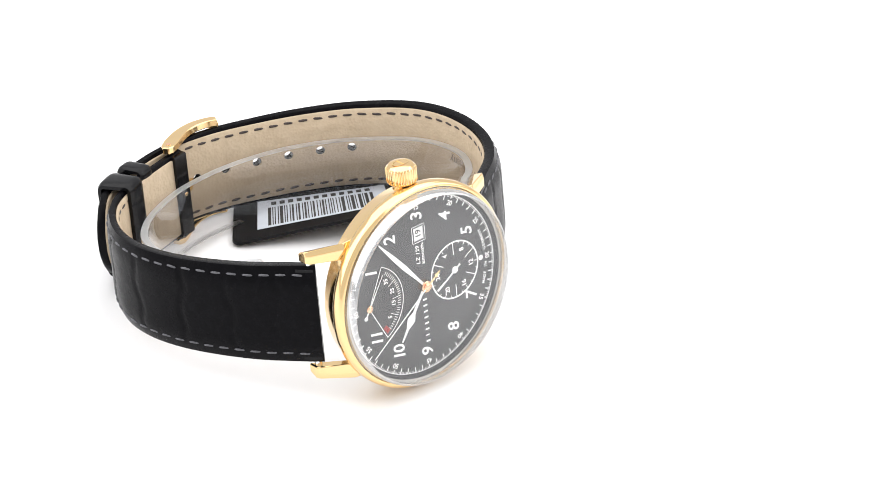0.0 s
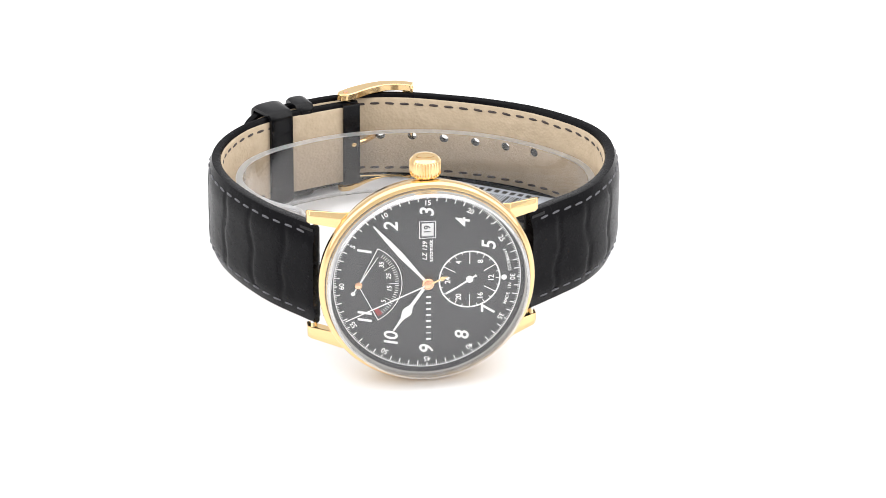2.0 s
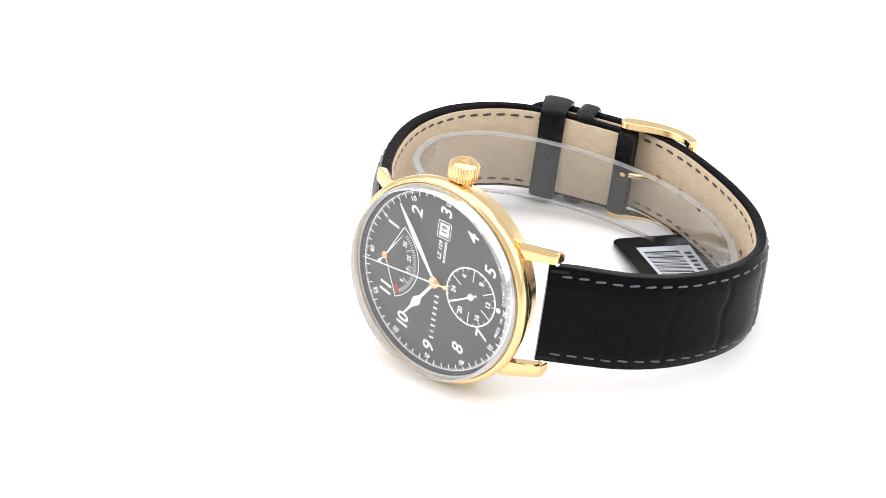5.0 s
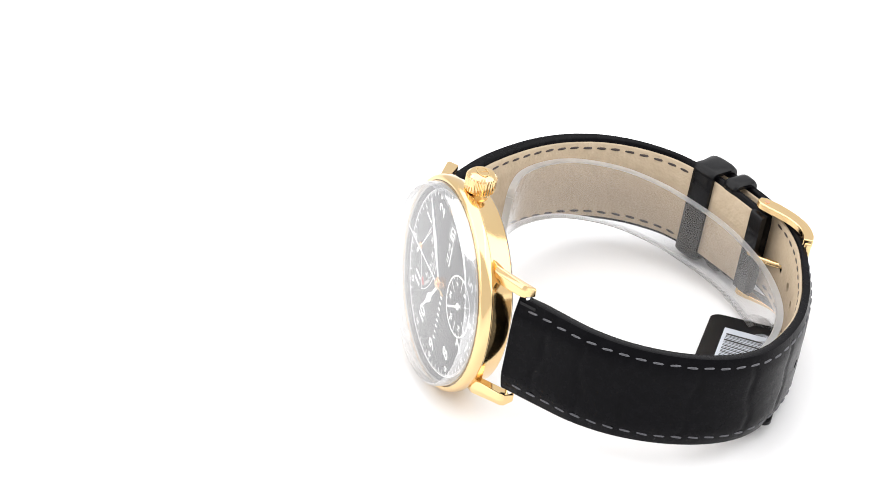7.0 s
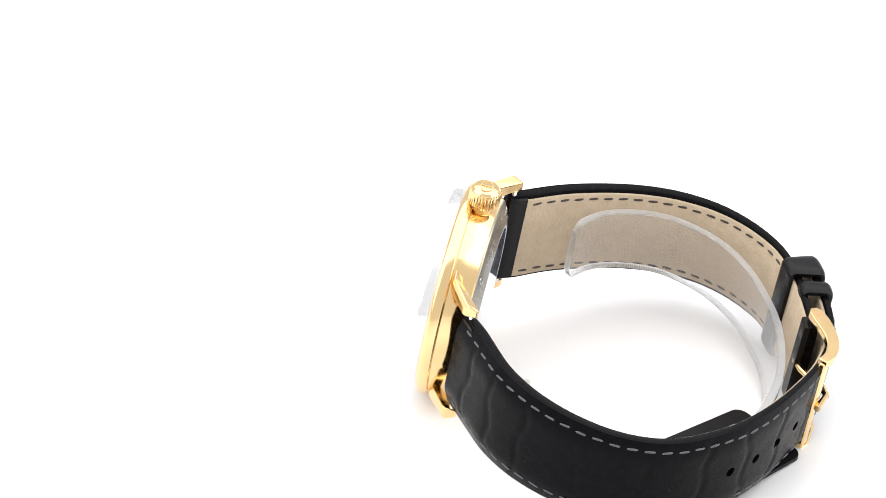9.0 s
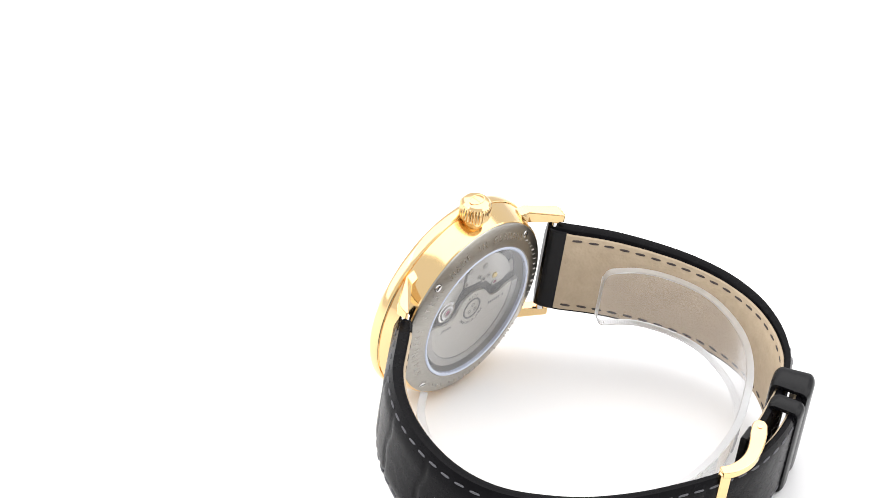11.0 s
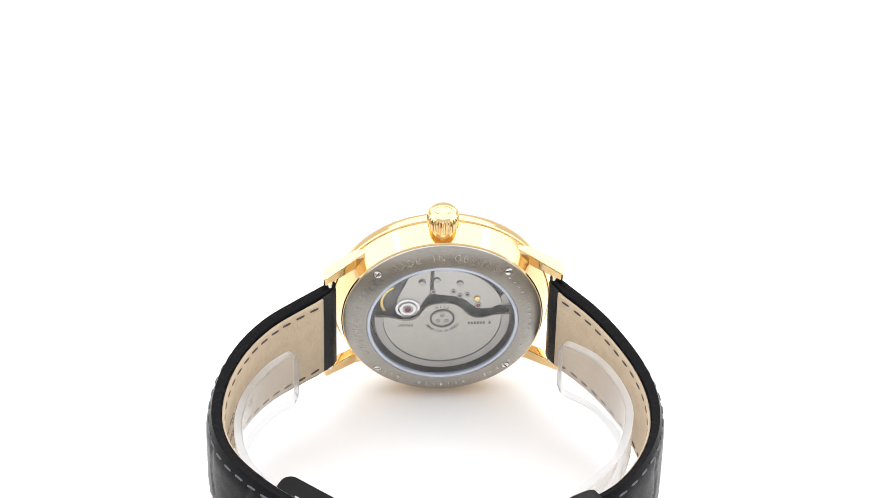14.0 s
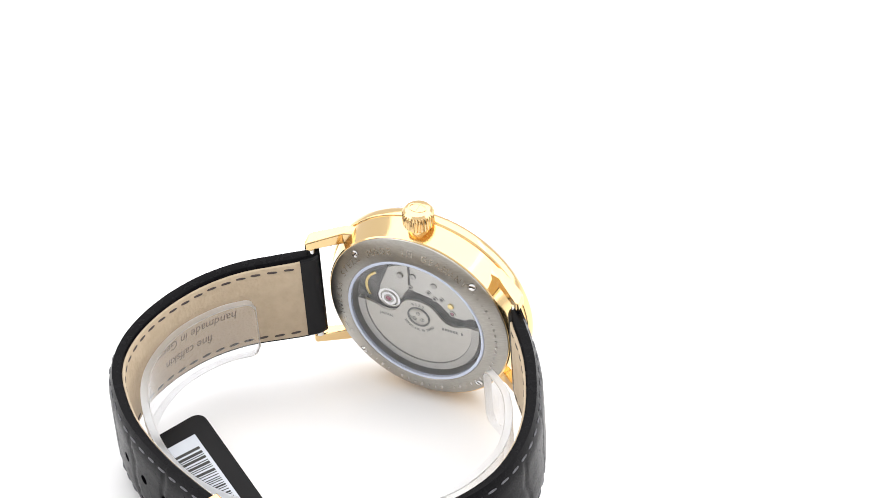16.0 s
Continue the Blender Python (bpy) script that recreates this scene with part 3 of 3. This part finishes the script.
# ---- the strap ----
LONG = Path([(20.5, 7.3), (21.4, 8.0), (27.1, 12.1), (32.8, 16.6), (37.5, 22.4), (40.8, 29.3), (42.5, 36.5), (42.5, 43.1), (40.8, 49.1), (37.1, 54.7), (30.6, 61.0), (22.1, 66.2), (13.4, 69.9), (5.6, 72.4), (-2.0, 73.4), (-8.5, 72.8), (-14.5, 71.2), (-20.9, 68.6), (-26.6, 65.4), (-30.2, 62.4)])
SHORT = Path([(-20.5, 7.0), (-21.5, 8.0), (-24.6, 11.8), (-27.4, 15.4), (-29.9, 19.3), (-32.6, 24.5), (-34.9, 30.1), (-36.4, 36.0), (-36.8, 41.5), (-36.0, 47.3), (-33.7, 53.0), (-30.3, 57.9), (-26.3, 61.6), (-20.6, 64.8), (-14.2, 67.1), (-9.0, 68.8), (-4.8, 69.9)])
HALF = 9.5
LIFT = 0.5


def strap_thickness(path, s):
    """Padded at the case, thin towards the buckle."""
    return np.interp(s, [0, 1.5, 5, path.length * 0.45, path.length * 0.7, path.length], [2.0, 2.8, 3.2, 2.7, 1.9, 1.8])


def strap_half(path, s):
    return np.interp(s, [0, 40, path.length], [HALF + 0.5, HALF - 0.2, HALF - 0.6])


def build_strap(name, path, label, creases, tip):
    def section(s):
        t, w = strap_thickness(path, s), strap_half(path, s)
        if tip and s > path.length - 7:
            w *= math.sqrt(max(0.02, 1 - ((s - path.length + 7) / 7.1) ** 2))
        pts = []
        for k in range(21):
            z = -w + 2 * w * k / 20
            q = abs(z) / w
            pad = 0.75 * (1 - s / path.length)
            d = pad * min(1, max(0, (q - 0.55) / 0.3)) ** 2 + (0.5 if q > 0.99 else 0.12 if q > 0.88 else 0)
            for c, lean in creases:
                d += 0.24 * math.exp(-(((s - c - lean * z - 0.5 * math.sin(z * 0.7 + c)) / 0.45) ** 2)) * (q < 0.8)
            if q < 0.8:
                d += 0.045 * noise.noise(Vector((s * 0.28, z * 0.5, path.length)))
            pts.append((d - LIFT * (1 - 0.45 * s / path.length), z))
        pts += [(t - 0.75, w), (t - 0.45, w - 0.25), (t - 0.4, 0), (t - 0.45, -w + 0.25), (t - 0.75, -w)]
        return pts
    body = part(name, sweep(path, section), LEATHER, watch, label, sharp=60)

    def inner(s):
        t, w = strap_thickness(path, s), strap_half(path, s) - 0.85
        if tip and s > path.length - 7:
            w = max(0.4, w * math.sqrt(max(0.02, 1 - ((s - path.length + 7) / 7.1) ** 2)))
        return [(t - 0.42, -w), (t - 0.42, 0), (t - 0.42, w), (t - 0.12, w), (t, w - 0.12), (t, 0), (t, -w + 0.12), (t - 0.12, -w)]
    last = path.length - (0 if tip else 3.2)
    lining = part("lining", sweep(path, inner, 3.7, last), LINING, body, "tan leather lining", sharp=60)
    return body, lining


def punch(obs, path, places, r):
    """Round holes straight through the strap and its lining."""
    cut = bmesh.new()
    for s in places:
        q, tan, nor = path.at(s, 1.2)
        m = Matrix.Translation((q.x, q.y, 0)) @ Vector((0, 0, 1)).rotation_difference(Vector((nor.x, nor.y, 0))).to_matrix().to_4x4()
        bmesh.ops.create_cone(cut, cap_ends=True, segments=20, radius1=r, radius2=r, depth=8, matrix=m)
    for v in cut.verts:
        v.co *= MM
    me = bpy.data.meshes.new("punch")
    cut.to_mesh(me)
    cut.free()
    tool = new("punch", me)
    for ob in obs:
        mod = ob.modifiers.new("punch", "BOOLEAN")
        mod.object, mod.operation, mod.solver = tool, "DIFFERENCE", "EXACT"
    bpy.context.view_layer.update()
    deps = bpy.context.evaluated_depsgraph_get()
    done = [bpy.data.meshes.new_from_object(ob.evaluated_get(deps)) for ob in obs]
    for ob, mesh in zip(obs, done):
        ob.modifiers.clear()
        ob.data = mesh
    bpy.data.objects.remove(tool)


def stitch_mesh(name, mat, length, width, height):
    bm = bmesh.new()
    rows = []
    for x, k in ((-0.5, 0.35), (-0.38, 0.85), (0, 1.0), (0.38, 0.85), (0.5, 0.35)):
        rows.append([bm.verts.new((x * length, k * width / 2 * math.cos(a), k * height * math.sin(a))) for a in (2 * math.pi * i / 6 for i in range(6))])
    for a, b in zip(rows, rows[1:]):
        for i in range(6):
            bm.faces.new((a[i], a[(i + 1) % 6], b[(i + 1) % 6], b[i]))
    bm.faces.new(rows[0])
    bm.faces.new(rows[-1])
    bmesh.ops.recalc_face_normals(bm, faces=bm.faces)
    for v in bm.verts:
        v.co *= MM
    me = bpy.data.meshes.new(name)
    bm.to_mesh(me)
    bm.free()
    me.materials.append(mat)
    me.polygons.foreach_set("use_smooth", [True] * len(me.polygons))
    return me


OUTER_STITCH = stitch_mesh("stitch", THREAD, 2.0, 0.5, 0.22)
INNER_STITCH = stitch_mesh("stitch", THREAD_DARK, 1.9, 0.62, 0.16)


def sew(parent, path, mesh, s0, s1, depth, inset, out, rng):
    for side in (-1, 1):
        s = s0
        while s < s1:
            z = side * (strap_half(path, s) - inset) + rng.uniform(-0.07, 0.07) + (0.5 if side < 0 and out < 0 else 0.0)
            q, tan, nor = path.at(s, depth(s, abs(z) / strap_half(path, s)))
            x = Vector((tan.x, tan.y, rng.uniform(-0.06, 0.06) + 0.05 * side)).normalized()
            n = Vector((nor.x, nor.y, 0)) * out
            yv = n.cross(x).normalized()
            zv = x.cross(yv)
            ob = new("stitch", mesh)
            ob.parent = parent
            ob.matrix_local = Matrix(((x.x, yv.x, zv.x, q.x * MM), (x.y, yv.y, zv.y, q.y * MM), (x.z, yv.z, zv.z, z * MM), (0, 0, 0, 1)))
            s += 3.15


def build_keeper(path, s0, s1, d0, d1, half, label, name="keeper"):
    """A band of leather round the strap, from depth d0 outside to d1 inside."""
    bm = bmesh.new()
    loop = []
    for cz, cd, a0 in ((half - 0.9, d1 - 0.9, 0), (half - 0.9, d0 + 0.9, -90), (-half + 0.9, d0 + 0.9, 180), (-half + 0.9, d1 - 0.9, 90)):
        for k in range(7):
            a = radians(a0 + (90 - k * 15))
            loop.append((cd, cz, math.sin(a), math.cos(a)))
    rows = []
    for s in np.linspace(s0, s1, 9):
        side = abs(s - (s0 + s1) / 2) / (s1 - s0) * 2
        big, low = 1.6 - 0.4 * side**4, 0.5
        rows.append([bm.verts.new(path.place(s, d + nd * big, z + nz * big)) for d, z, nd, nz in loop] + [bm.verts.new(path.place(s, d + nd * low, z + nz * low)) for d, z, nd, nz in loop])
    n = len(loop)
    for a, b in zip(rows, rows[1:]):
        for o in (0, n):
            for i in range(n):
                j = (i + 1) % n
                bm.faces.new((a[o + i], a[o + j], b[o + j], b[o + i]))
    for r in (rows[0], rows[-1]):
        for i in range(n):
            j = (i + 1) % n
            bm.faces.new((r[i], r[j], r[n + j], r[n + i]))
    return part(name, bm, LEATHER_EDGE, watch, label, sharp=50)


def rod(bm, points, radius, n=12):
    """A round wire through 3D points."""
    rows = []
    for k, p in enumerate(points):
        a, b = Vector(points[max(0, k - 1)]), Vector(points[min(len(points) - 1, k + 1)])
        t = (b - a).normalized()
        u = t.orthogonal().normalized() if abs(t.z) > 0.9 else t.cross(Vector((0, 0, 1))).normalized()
        v = t.cross(u)
        rows.append([bm.verts.new(Vector(p) + radius * (u * math.cos(c) + v * math.sin(c))) for c in (2 * math.pi * i / n for i in range(n))])
    for a, b in zip(rows, rows[1:]):
        for i in range(n):
            bm.faces.new((a[i], a[(i + 1) % n], b[(i + 1) % n], b[i]))
    bm.faces.new(rows[0])
    bm.faces.new(rows[-1])


def build_buckle():
    curve = Path([(-8.3, 68.3), (-6.6, 69.4), (-4.0, 71.1), (-1.2, 72.5), (1.8, 73.2), (4.8, 72.9), (7.0, 71.9)], 0.4)
    buckle = None
    for side in (-1, 1):
        def section(s, side=side):
            k = s / curve.length
            wide = np.interp(k, [0, 0.06, 0.2, 0.5, 1], [0.6, 1.35, 1.5, 1.25, 0.95])
            z0, z1 = side * 9.35, side * 10.8
            return [(-wide, z0), (-wide, z1), (wide, z1), (wide, z0)]
        arm = part("side_arm", sweep(curve, section, step=0.4), GOLD, watch if buckle is None else buckle, sharp=30)
        bevelled(arm, 0.2, 3)
        if buckle is None:
            buckle = arm
            arm.name = "buckle"
            arm["label"] = "polished gold pin buckle"
        pin = bmesh.new()
        bmesh.ops.create_cone(pin, cap_ends=True, segments=16, radius1=0.55, radius2=0.5, depth=0.24, matrix=Matrix.Translation((-6.8, 69.3, side * 10.8)))
        part("pin_end", pin, ROSE, buckle)
    bar = bmesh.new()
    block(bar, pose(6.3, 72.3, 0, 0, 0, -20), 2.2, 1.4, 20.2)
    bevelled(part("cross_bar", bar, GOLD, buckle), 0.35, 3)
    pivot = bmesh.new()
    rod(pivot, [(-6.4, 69.1, -10.4), (-6.4, 69.1, 0), (-6.4, 69.1, 10.4)], 0.5)
    part("pivot_bar", pivot, GOLD, buckle)
    tang = bmesh.new()
    rod(tang, [(-7.6, 68.8, 0), (-7.0, 67.8, 0), (-5.6, 67.6, 0), (-3.2, 69.0, 0), (-1.4, 70.9, 0), (0.2, 73.4, 0), (2.6, 74.5, 0), (7.2, 73.3, 0)], 0.62)
    part("tang", tang, GOLD, buckle, "gold prong through a hole")


def build_straps():
    rng = random.Random(5)
    long_strap, lining = build_strap("long_strap", LONG, "black crocodile-embossed leather strap half with punched holes", [(7, 0.1), (15.5, -0.12), (24, 0.06), (36, 0.1), (48, -0.08), (59, 0.05), (69, -0.06), (79, 0.06), (90, 0)], True)
    short_strap, lining_2 = build_strap("short_strap", SHORT, "black crocodile-embossed leather strap half with keepers", [(8, -0.1), (17, 0.08), (27, -0.06), (38, 0.1), (49, -0.05), (60, 0.05)], False)
    first = min(range(len(LONG.s)), key=lambda i: abs(LONG.xy[i][0] - 31.5) + (LONG.xy[i][1] < 50) * 99)
    holes = [LONG.s[first] + 6.75 * k for k in range(6)]
    punch([long_strap, lining], LONG, holes, 0.95)
    for ob in (long_strap, lining):
        ob.data.polygons.foreach_set("use_smooth", [True] * len(ob.data.polygons))
        ob.data.set_sharp_from_angle(angle=radians(50))
    def face(path):
        def depth(s, q):
            return 0.75 * (1 - s / path.length) * min(1, max(0, (q - 0.55) / 0.3)) ** 2 + 0.02 - LIFT * (1 - 0.45 * s / path.length)
        return depth
    sew(long_strap, LONG, OUTER_STITCH, 3.5, LONG.length - 8, face(LONG), 1.6, -1, rng)
    sew(short_strap, SHORT, OUTER_STITCH, 3.5, SHORT.length - 16, face(SHORT), 1.6, -1, rng)
    sew(long_strap, LONG, INNER_STITCH, 6.0, LONG.length - 27, lambda s, q: strap_thickness(LONG, s) - 0.02, 2.0, 1, rng)
    sew(short_strap, SHORT, INNER_STITCH, 6.0, SHORT.length - 16, lambda s, q: strap_thickness(SHORT, s) - 0.02, 2.0, 1, rng)
    # folded end round the buckle bar
    fold = sweep(SHORT, lambda s: [(-0.1, -8.7), (-0.1, 8.7), (2.2, 8.7), (2.45, 8.4), (2.45, -8.4), (2.2, -8.7)], SHORT.length - 3.5, SHORT.length + 0.0, 0.4)
    part("folded_end", fold, LEATHER_EDGE, short_strap, "folded leather round the buckle bar")
    for path, strap in ((LONG, long_strap), (SHORT, short_strap)):
        end = sweep(path, lambda s, path=path: [(0.3, -9.4), (0.3, 9.4), (strap_thickness(path, s) - 0.3, 9.4), (strap_thickness(path, s) + 0.05, 9.1), (strap_thickness(path, s) + 0.05, -9.1), (strap_thickness(path, s) - 0.3, -9.4)], 0.4, 3.8, 0.5)
        part("bar_end", end, LEATHER_EDGE, strap, "leather turned over the spring bar")
        q = path.at(1.4, 1.4)[0]
        bar = bmesh.new()
        rod(bar, [(q.x, q.y, -10.7), (q.x, q.y, 0), (q.x, q.y, 10.7)], 0.7)
        part("spring_bar", bar, CHROME, strap)
    # stamped words on the lining, upside down
    words = bmesh.new()
    for body, z in (("fine calfskin", -3.9), ("handmade in Germany", -0.4)):
        letters(words, body, 2.6, lambda a, b, o, z=z: LONG.place(29.0 + a, strap_thickness(LONG, 29.0 + a) + 0.01 + o, z - b), 0.03, shear=0.2)
    part("stamped_words", words, STAMP, long_strap, "brown stamped words on the lining", smooth=False)
    near = lambda x: SHORT.s[min(range(len(SHORT.s)), key=lambda i: abs(SHORT.xy[i][0] - x) + (SHORT.xy[i][1] < 50) * 99)]
    build_keeper(SHORT, near(-23.9), near(-19.4), -4.0, 2.3, 9.6, "sliding black leather keeper loop")
    build_keeper(SHORT, near(-17.7), near(-13.9), -4.2, 0.9, 9.5, "fixed black leather keeper loop")


case = build_case()
build_crystal()
build_dial()
second_hand = build_hands()
build_back()
build_straps()
build_buckle()

# ---- clear plastic cuff inside the strap ----
cuff = new("plastic_cuff")
tagged(cuff, "clear plastic C-shaped display cuff inside the watch strap", "cuff")
CUFF = Path([(-20.7, 21.8), (-26.4, 26.2), (-30.0, 32.5), (-31.3, 39.5), (-29.3, 47.5), (-25.0, 53.5), (-18.5, 58.5), (-8.7, 63.2), (3.5, 65.2), (15.0, 63.8), (24.0, 59.6), (31.5, 52.8), (36.3, 45.5), (37.6, 38.5), (36.3, 31.3), (32.2, 24.8), (27.1, 20.8)], 0.8)


def cuff_top(s):
    """The strip leans a little, and its corners are rounded off."""
    q = CUFF.at(s)[0]
    end = min(s, CUFF.length - s)
    return 6.2 - 0.037 * q.x - 0.06 * (q.y - 21.5), (1.8 - math.sqrt(max(0.0, 3.24 - (1.8 - end) ** 2)) if end < 1.8 else 0.0)


def cuff_body(s):
    z, c = cuff_top(s)
    return [(-0.7, z - 12.8 + c), (-0.7, z - c - 0.2), (0.7, z - c - 0.2), (0.7, z - 12.8 + c)]


def cuff_rim(s, upper):
    z, c = cuff_top(s)
    return [(-0.72, z - c - 0.2), (-0.6, z - c + 0.05), (0.6, z - c + 0.05), (0.72, z - c - 0.2)] if upper else [(-0.72, z - 12.8 + c), (-0.6, z - 13.05 + c), (0.6, z - 13.05 + c), (0.72, z - 12.8 + c)]


sheet = part("cuff_strip", sweep(CUFF, cuff_body, step=0.45), PLASTIC, cuff, "bent strip of clear acrylic", sharp=40)
for name, upper in (("upper_edge", True), ("lower_edge", False)):
    part(name, sweep(CUFF, lambda s, upper=upper: cuff_rim(s, upper), step=0.45), FROST, cuff, "cut edge of frosted acrylic", sharp=40)
for s_end, sign in ((0.0, -1), (CUFF.length, 1)):
    cap = bmesh.new()
    q, tan, nor = CUFF.at(s_end)
    out = tan * (0.1 * sign)
    block(cap, Matrix(((nor.x, tan.x, 0, q.x + out.x), (nor.y, tan.y, 0, q.y + out.y), (0, 0, 1, cuff_top(s_end)[0] - 6.5), (0, 0, 0, 1))), 1.4, 0.15, 9.2)
    part("end_edge", cap, FROST, cuff, "cut end of frosted acrylic")

# ---- the price tag under the strap ----
tag = new("price_tag")
tagged(tag, "glossy black card price tag with white barcode under the strap", "tag")
CORNERS = [Vector(c) for c in ((15.4, 45.0, 7.6), (-19.4, 54.6, 1.2), (-12.8, 70.6, 0.8), (19.8, 61.3, 3.2))]


def tag_point(u, v, lift=0.0):
    """u along the card, v across it, both from 0 to 1."""
    a, b, d, c = CORNERS
    p = (a * (1 - u) + b * u) * (1 - v) + (c * (1 - u) + d * u) * v
    return p + Vector((0, 0, lift))


def tag_patch(u0, u1, v0, v1, lift, thick, corner=0.0):
    bm = bmesh.new()
    length, width = 36.5, 16.3
    rows = []
    for k in range(41):
        u = u0 + (u1 - u0) * (0.5 - 0.5 * math.cos(math.pi * k / 40))
        near = min(u - u0, u1 - u) * length
        c = (corner - math.sqrt(max(0.0, corner**2 - (corner - near) ** 2))) / width if near < corner else 0.0
        vs = [v0 + c + (v1 - v0 - 2 * c) * j / 6 for j in range(7)]
        rows.append([bm.verts.new(tag_point(u, v, lift)) for v in vs] + [bm.verts.new(tag_point(u, v, lift - thick)) for v in reversed(vs)])
    for a, b in zip(rows, rows[1:]):
        for i in range(14):
            j = (i + 1) % 14
            bm.faces.new((a[i], a[j], b[j], b[i]))
    bm.faces.new(rows[0])
    bm.faces.new(rows[-1])
    return bm


part("card", tag_patch(0, 1, 0, 1, 0, 0.7, 2.2), CARD, tag, "black card with rounded corners", sharp=50)
part("barcode_label", tag_patch(0.11, 0.86, 0.2, 0.84, 0.06, 0.1), STICKER, tag, "white barcode sticker with the strap's shade in its blue-grey colour", smooth=False)
rng = random.Random(11)


def printed_bar(name, u0, u1, v0, v1):
    bar = bmesh.new()
    q = [tag_point(a, b, 0.09) for a, b in ((u0, v0), (u1, v0), (u1, v1), (u0, v1))]
    bar.faces.new([bar.verts.new(p) for p in q])
    part(name, bar, BLACK_PRINT, tag, smooth=False)


u = 0.19
while u < 0.8:
    w = rng.choice((0.006, 0.006, 0.011, 0.018))
    printed_bar("barcode_line", u, u + w, 0.24, 0.66)
    u += w + rng.choice((0.007, 0.007, 0.012))
for u in np.arange(0.2, 0.78, 0.05):
    printed_bar("digit_bar", u, u + 0.03, 0.71, 0.79)


# ---- the turning table carries all three; the second hand sweeps ----
TURNED = (24.44, 7.98, -8.42, -24.69, -40.74, -56.54, -72.21, -87.77, -103.22, -118.67, -134.05, -149.28, -164.28, -179.05, -193.68, -208.35, -223.08)


def motions():
    local = pose(-1.05 * MM, 0.02 * MM, 20.7 * MM, -8.9, 0.6, 17.34)
    for thing, base in ((watch, local), (cuff, local), (tag, pose(0, 0, 0))):
        walk(thing, [(t, pose(0, 0, 0, 0, 0, deg) @ base) for t, deg in enumerate(TURNED)])
    walk(second_hand, [(t, pose(0, 0.4 * MM, 0, 0, 325.0 + 6.0 * t, 0)) for t in range(17)])


motions()
